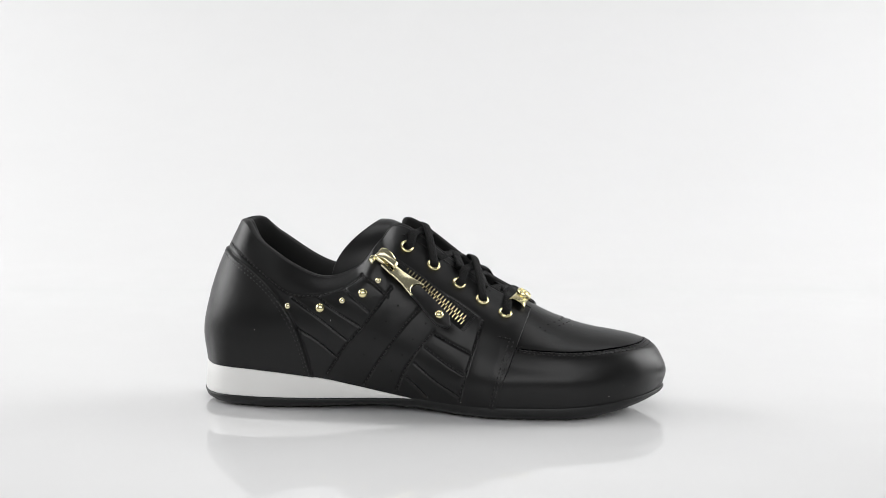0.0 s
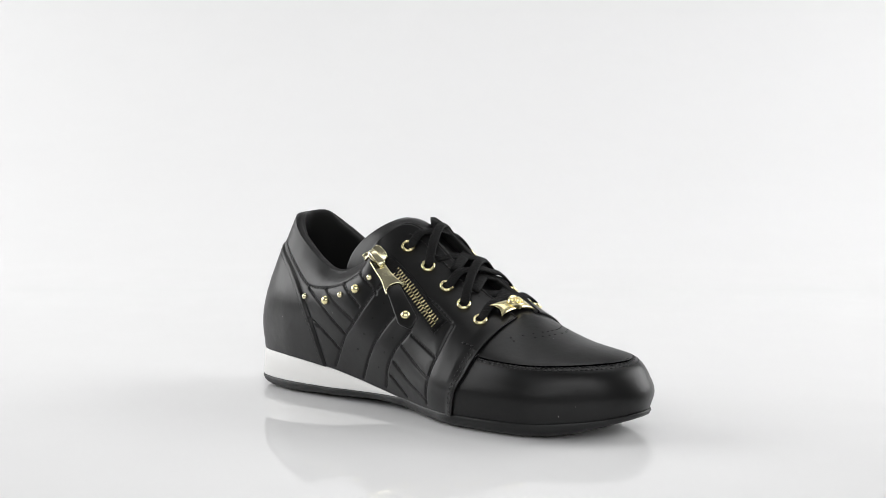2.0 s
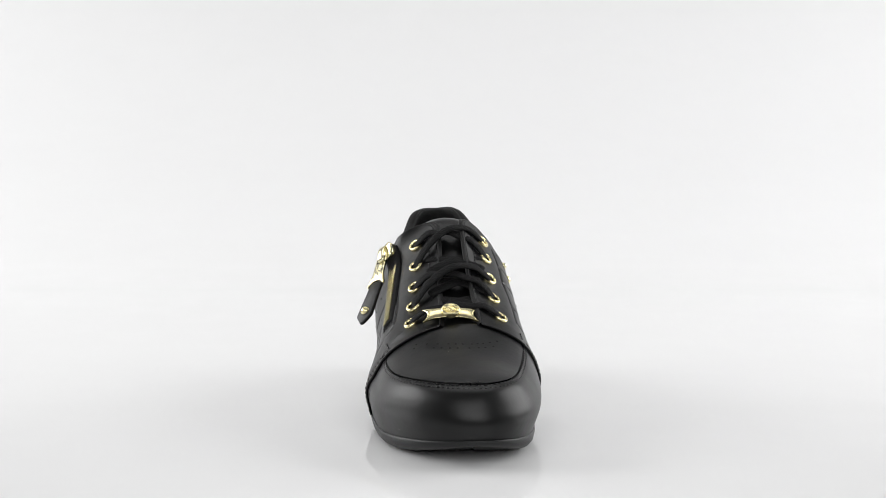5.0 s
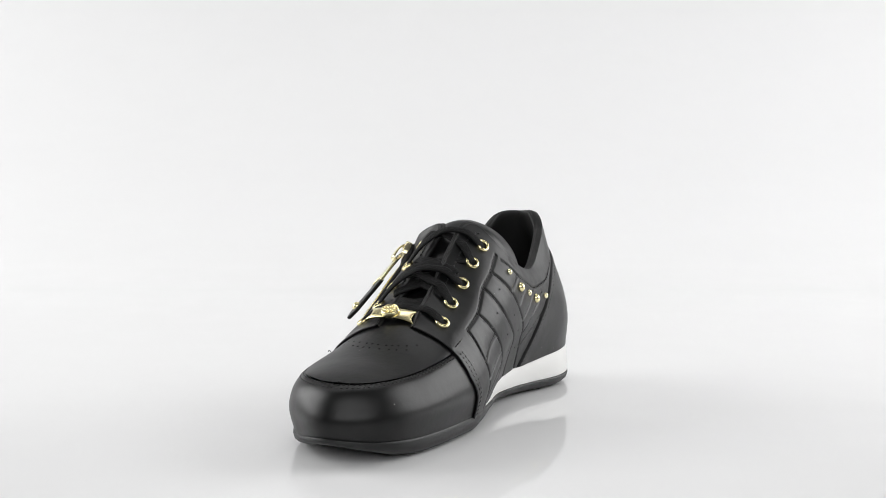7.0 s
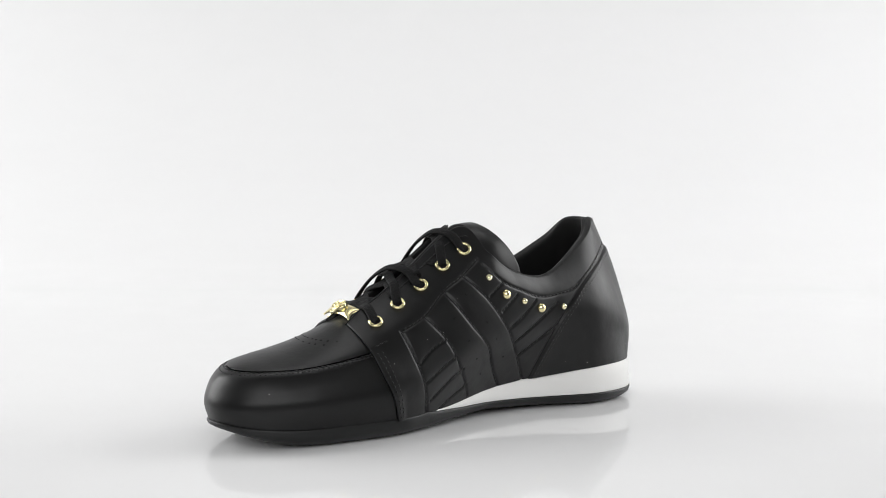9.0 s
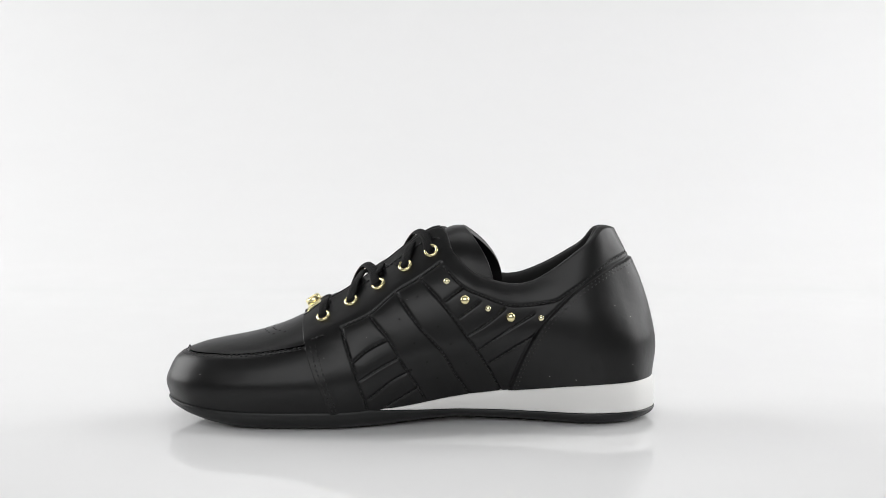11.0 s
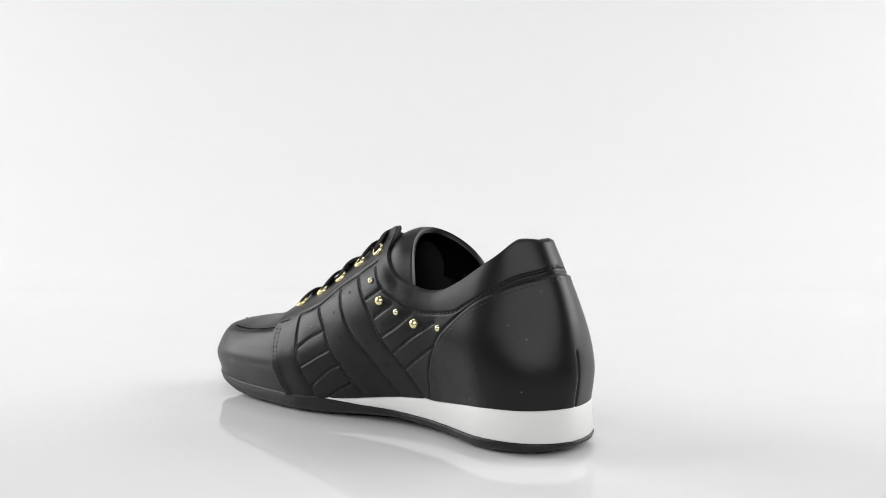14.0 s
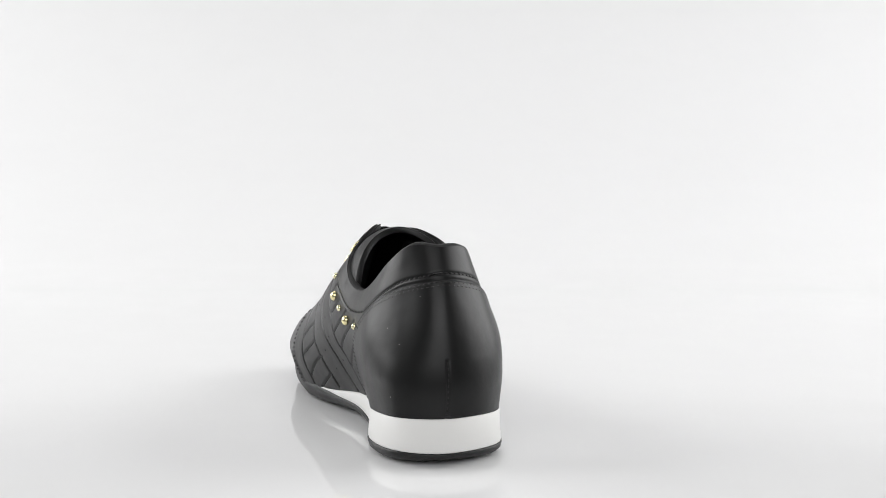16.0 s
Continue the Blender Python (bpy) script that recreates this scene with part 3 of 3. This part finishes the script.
def lace(a, b, rise, lift, twist=0.0):
    """A lace strand from the zip-side eyelet a over the tongue to the inner eyelet b."""
    (pa, na), (pb, nb) = EYES[-1, a], EYES[1, b]
    d = unit(pb - pa)
    mid = (pa + pb) / 2 + np.array([0, 0, rise])
    q1, q2 = pa * 0.66 + pb * 0.34, pa * 0.34 + pb * 0.66
    up = np.array([0.45, 0.0, 0.9])
    pts = [pa - na * 0.0022 - d * 0.0005, pa + na * 0.0016 + d * 0.0022, pa * 0.82 + pb * 0.18 + np.array([0, 0, rise * 0.66 + 0.001]), q1 + np.array([0, 0, rise * 0.86 + lift]),
           mid + np.array([0, 0, lift]), q2 + np.array([0, 0, rise * 0.86 + lift]), pa * 0.18 + pb * 0.82 + np.array([0, 0, rise * 0.66 + 0.001]), pb + nb * 0.0016 - d * 0.0022, pb - nb * 0.0022 + d * 0.0005]
    ups = [na, na + np.array([0, 0, 0.2]), na * 0.5 + up * 0.5, up + np.array([twist, 0, 0]), up, up - np.array([twist, 0, 0]), nb * 0.5 + up * 0.5, nb + np.array([0, 0, 0.2]), nb]
    return ribbon("lace", pts, ups, 0.0053, 0.0017, LACE, shoe, "flat black woven shoelace", 72)


lace(0, 1, 0.0108, 0.0004)
lace(1, 0, 0.0121, 0.0026)
lace(2, 3, 0.0105, 0.0004)
lace(3, 2, 0.0118, 0.0026)
lace(4, 4, 0.0085, 0.0)


def under_lace(x0, y0, z0, x1, y1, z1):
    p, q = np.array([x0, y0, z0]) / 1000, np.array([x1, y1, z1]) / 1000
    up = np.array([0.5, 0, 0.85])
    pts = [p - up * 0.003, p, (p + q) / 2 + up * 0.0025, q, q - up * 0.003]
    ribbon("lace", pts, [up] * 5, 0.006, 0.0018, LACE, shoe, "flat black woven shoelace", 40)


for x, z in ((17, 87.5), (46, 68.0), (31, 77.0)):
    under_lace(x - 6, -14, z + 2, x + 7, 14, z - 2)
    under_lace(x + 7, -14, z - 3, x - 6, 14, z + 3)


# ---- buckle on the lowest lace ----
def build_buckle():
    c = np.array([0.0600, -0.006, 0.0665])
    up = unit([0.52, 0, 0.85])
    along = unit([0.03, 1, 0.02])
    fore = np.cross(along, up)
    basis = Matrix(((along[0], fore[0], up[0], c[0]), (along[1], fore[1], up[1], c[1]), (along[2], fore[2], up[2], c[2]), (0, 0, 0, 1)))
    bm = bmesh.new()
    # waisted plate with hollow ends, bowed over the foot
    cols = 33
    rows = []
    for i in range(cols):
        a = -1 + 2 * i / (cols - 1)
        hw = 0.0039 + 0.0012 * abs(a) ** 4
        ring_v = []
        for k in np.linspace(-1, 1, 9):
            x = a * (0.0152 - 0.0030 * (1 - k * k) * (abs(a) ** 4))
            z = -0.0022 * a * a - 0.0007 * abs(k) ** 3 - 0.0005 * abs(a) ** 6 * abs(k)
            ring_v.append(bm.verts.new((x, k * hw, z)))
        rows.append(ring_v)
    for i in range(cols - 1):
        for k in range(8):
            bm.faces.new((rows[i][k], rows[i + 1][k], rows[i + 1][k + 1], rows[i][k + 1]))
    bmesh.ops.recalc_face_normals(bm, faces=bm.faces)
    buckle = part("buckle", bm, GOLD, shoe, "gold lace buckle with a round relief medallion")
    buckle.matrix_basis = basis
    sol = buckle.modifiers.new("thickness", "SOLIDIFY")
    sol.thickness, sol.offset = 0.0012, 0
    bev = buckle.modifiers.new("round", "BEVEL")
    bev.width, bev.segments = 0.0003, 2
    prof = [(0.0, 0.0022)] + [(0.0050 * k, 0.0022 - 0.0002 * k) for k in (0.2, 0.4, 0.6, 0.74)] + [(0.0041, 0.0026), (0.0045, 0.0027), (0.0050, 0.0021), (0.0052, 0.0006), (0.0050, -0.0010)]
    me = turned("medallion", prof, GOLD, 36)
    med = new("medallion", me)
    med.parent = buckle
    med.matrix_basis = Matrix.Translation((0, 0, 0)) @ Matrix.Diagonal((1.05, 0.88, 1, 1))
    rb = bmesh.new()
    rng = random.Random(4)
    for k in range(26):
        r = 0.0036 * math.sqrt(rng.random())
        a = rng.random() * 6.283
        s = rng.uniform(0.0004, 0.0009)
        g = bmesh.ops.create_icosphere(rb, subdivisions=2, radius=s)
        bmesh.ops.scale(rb, verts=g["verts"], vec=(1.0, rng.uniform(0.7, 1.5), 0.8))
        bmesh.ops.translate(rb, verts=g["verts"], vec=(r * math.cos(a), r * math.sin(a) * 0.88, 0.0023))
    relief = part("relief", rb, GOLD, med, "raised gold relief")


build_buckle()


# ---- side zip ----
def prism(outline, thick, bevel=0.0003):
    """A flat plate from an outline (x, y in metres), thickness along z, edges rounded."""
    bm = bmesh.new()
    f = bm.faces.new([bm.verts.new((x, y, -thick / 2)) for x, y in outline])
    ext = bmesh.ops.extrude_face_region(bm, geom=[f])
    bmesh.ops.translate(bm, verts=[v for v in ext["geom"] if isinstance(v, bmesh.types.BMVert)], vec=(0, 0, thick))
    bmesh.ops.recalc_face_normals(bm, faces=bm.faces)
    if bevel:
        bmesh.ops.bevel(bm, geom=[e for e in bm.edges if e.calc_face_angle(0) > 0.6], offset=bevel, segments=2, affect="EDGES", profile=0.6)
    return bm


def frame_at(p, along, n):
    """A pose with x along, z close to n."""
    x = unit(along)
    y = unit(np.cross(n, x))
    z = np.cross(x, y)
    return Matrix(((x[0], y[0], z[0], p[0]), (x[1], y[1], z[1], p[1]), (x[2], y[2], z[2], p[2]), (0, 0, 0, 1)))


def build_zip():
    line = [(-20, 91), (-8, 83), (6, 73.5), (19, 63.5), (31, 54.5)]
    pts, nrm = seam_on_side(line, -1)
    pts = pts + nrm * (0.0020 * np.linspace(1, 0, len(pts)) ** 1.3)[:, None]
    step = [int(k) for k in np.linspace(0, len(pts) - 1, 9)]
    zipper = ribbon("zip_tape", [pts[k] - nrm[k] * 0.0012 for k in step], [nrm[k] for k in step], 0.0105, 0.0044, LACE, shoe, "black zip tape", 60)
    arc = np.concatenate([[0], np.cumsum(np.linalg.norm(np.diff(pts, axis=0), axis=1))])
    tooth = prism([(-0.00030, -0.0017), (0.00030, -0.0017), (0.00030, 0.0010), (0.00016, 0.0016), (-0.00016, 0.0016), (-0.00030, 0.0010)], 0.0012, 0.00012)
    me = bpy.data.meshes.new("zip_tooth")
    tooth.to_mesh(me)
    tooth.free()
    me.materials.append(GOLD)
    k, q = 0, 0.017
    while q < arc[-1] - 0.0015:
        p = np.array([np.interp(q, arc, pts[:, a]) for a in range(3)])
        n = unit([np.interp(q, arc, nrm[:, a]) for a in range(3)])
        p2 = np.array([np.interp(q + 0.001, arc, pts[:, a]) for a in range(3)])
        side = 1 if k % 2 else -1
        f = frame_at(p + n * (0.0004 + 0.0009 * min(1.0, (q - 0.017) / 0.014)), p2 - p, n)
        ob = new("zip_tooth", me)
        ob.parent = zipper
        ob.matrix_basis = f @ Matrix.Translation((0, side * 0.0013, 0)) @ (pose(0, 0, 0, 0, 0, 180) if side > 0 else Matrix.Identity(4))
        q += 0.00108
        k += 1
    # slider body, bridge and pull
    n = unit([0.315, -0.80, 0.51])
    p = np.array([-0.0165, -0.0355, 0.0900])
    along = unit(pts[30] - pts[8])
    f = frame_at(p + n * 0.0012, along, n)
    out = [(-0.0055, -0.0030), (-0.0030, -0.0047), (0.0020, -0.0042), (0.0052, -0.0026), (0.0052, 0.0026), (0.0020, 0.0042), (-0.0030, 0.0047), (-0.0055, 0.0030)]
    slider = part("zip_slider", prism(out, 0.0042, 0.0008), PALE_GOLD, zipper, "pale gold zip slider")
    slider.matrix_basis = f @ Matrix.Diagonal((1.0, 1.05, 1.0, 1))
    stop = part("zip_stop", prism([(-0.0035, -0.0015), (0.0, -0.0028), (0.0, 0.0028), (-0.0035, 0.0015)], 0.003, 0.0006), PALE_GOLD, zipper)
    stop.matrix_basis = frame_at(np.array([-0.0222, -0.0385, 0.0890]), along, n)
    across = unit([0.0063, 0.0083, 0.0039])
    s, e = np.array([-0.0110, -0.0412, 0.0846]), np.array([0.0039, -0.0450, 0.0737])
    fn = unit(np.cross(across, e - s))
    fn = fn if fn[1] < 0 else -fn
    # folded bridge of the slider, from the top stop down over the pull's ring
    b0, b1 = np.array([-0.0200, -0.0392, 0.0936]), np.array([-0.0094, -0.0412, 0.0870])
    bow = [b0 - fn * 0.0030, b0 - fn * 0.0006, b0 * 0.75 + b1 * 0.25 + fn * 0.0012, b0 * 0.4 + b1 * 0.6 + fn * 0.0014, b1 + fn * 0.0004, b1 - fn * 0.0026]
    side = unit(b1 - b0)
    ribbon("zip_bridge", bow, [fn - side * 1.2, fn - side * 0.5, fn, fn, fn + side * 0.6, fn + side * 1.2], 0.0044, 0.0013, PALE_GOLD, zipper)
    ln = np.linalg.norm(e - s)
    pull_out = [(-0.0065, -0.0027), (-0.0062, -0.0032), (0.0, -0.0036), (ln * 0.30, -0.0036), (ln * 0.55, -0.0040), (ln * 0.80, -0.0052), (ln * 1.0, -0.0060), (ln * 1.03, -0.0053), (ln * 0.90, -0.0042), (ln * 0.83, -0.0024), (ln * 0.81, 0.0),
                (ln * 0.83, 0.0024), (ln * 0.90, 0.0042), (ln * 1.03, 0.0053), (ln * 1.0, 0.0060), (ln * 0.80, 0.0052), (ln * 0.55, 0.0040), (ln * 0.30, 0.0036), (0.0, 0.0036), (-0.0062, 0.0032), (-0.0065, 0.0027),
                (0.0, 0.0023), (0.0006, 0.0017), (0.0006, -0.0017), (0.0, -0.0023)]
    pull = part("zip_pull", prism(pull_out, 0.0017, 0.0004), PALE_GOLD, zipper, "flared pale gold zip pull")
    pull.matrix_basis = frame_at(s, e - s, fn)
    # leather tab held by the pull, with its stud
    t0, c = np.array([0.0014, -0.0442, 0.0753]), np.array([0.0173, -0.0512, 0.0606])
    tn = unit(np.cross(across, c - t0))
    tn = tn if tn[1] < 0 else -tn
    tl = np.linalg.norm(c - t0)
    tab_out = [(0, -0.0030), (0.0012, -0.0043), (tl * 0.35, -0.0045), (tl * 0.75, -0.0051), (tl * 1.10, -0.0055), (tl * 1.17, -0.0052), (tl * 1.40, -0.0010), (tl * 1.40, 0.0010), (tl * 1.17, 0.0052), (tl * 1.10, 0.0055), (tl * 0.75, 0.0051), (tl * 0.35, 0.0045), (0.0012, 0.0043), (0, 0.0030)]
    tab = part("zip_tab", prism(tab_out, 0.0020, 0.0006), LEATHER, zipper, "black leather tab on the zip pull")
    tab.matrix_basis = frame_at(t0 - tn * 0.0006, c - t0, tn)
    c = c + tn * 0.0004
    knob = seat("tab_stud", BIG_STUD, c, tn, tab, "domed gold stud")
    knob.matrix_basis = tab.matrix_basis.inverted() @ knob.matrix_basis


build_zip()


def extra_seams():
    # vamp seam: double row behind the free edge of the quarter, and the short tacks beside it
    for col in (8, 16):
        for i in (col, NUQ - 1 - col):
            pts = QUARTER[i, 4:132:2]
            hits = [near(*(p * 1000)) for p in pts]
            sew(np.array([h[0] for h in hits]), np.array([h[1] for h in hits]), quarter, 0.00005, radius=0.00028)
    for curve, side in (([(49, 47.5), (59, 45.5)], -1), ([(53, 53), (62, 50)], 1), ([(24.5, 56.5), (29.8, 49.8)], -1), ([(29.8, 49.8), (36, 58)], -1), ([(26.5, 55.8), (30.2, 51.6)], -1)):
        sew(*seam_on_side(curve, side), quarter, 0.0003)
    # row along the lacing edge
    for a, b in ((72, 172), (NUQ - 174, NUQ - 74)):
        pts = QUARTER[a:b:2, -10]
        hits = [near(*(p * 1000)) for p in pts]
        sew(np.array([h[0] for h in hits]), np.array([h[1] for h in hits]), quarter, 0.0003)
    # closing seam at the heel
    mid = NUQ // 2
    pts = QUARTER[mid, 4:88:2]
    hits = [near(*(p * 1000)) for p in pts]
    sew(np.array([h[0] for h in hits]), np.array([h[1] for h in hits]), quarter, -0.0001)


extra_seams()


def thread_ends():
    """Loose ends of sewing thread left at the toe seam and the vamp seam."""
    for x, y, z, dx, dy in ((130.0, 1, 41.4, 0.7, 1.2), (130.2, -2, 41.2, 0.9, -1.0), (62, -43, 42.0, 1.4, -0.4), (63, 33.6, 48.2, 1.2, 0.5)):
        p = np.array([x, y, z]) / 1000
        q = [p - np.array([0.001, 0, 0.001]), p, p + np.array([dx * 0.5, dy * 0.5, 0.6]) / 1000, p + np.array([dx, dy, 0.7]) / 1000, p + np.array([dx * 1.3, dy * 1.2, 0.3]) / 1000]
        ribbon("thread_end", q, [np.array([0.1, 0.2, 1.0])] * 5, 0.0005, 0.0004, THREAD, shoe, "loose end of black sewing thread", 14)


thread_ends()


# ---- what moves ----
def motions():
    rows = []
    for k in range(33):
        t = k * 0.5
        rows.append((t, pose(0, 0, 0, 0, 0, -8.98 - 15.298 * t) @ pose(0, CENTRE, 0)))
    walk(shoe, rows)


motions()
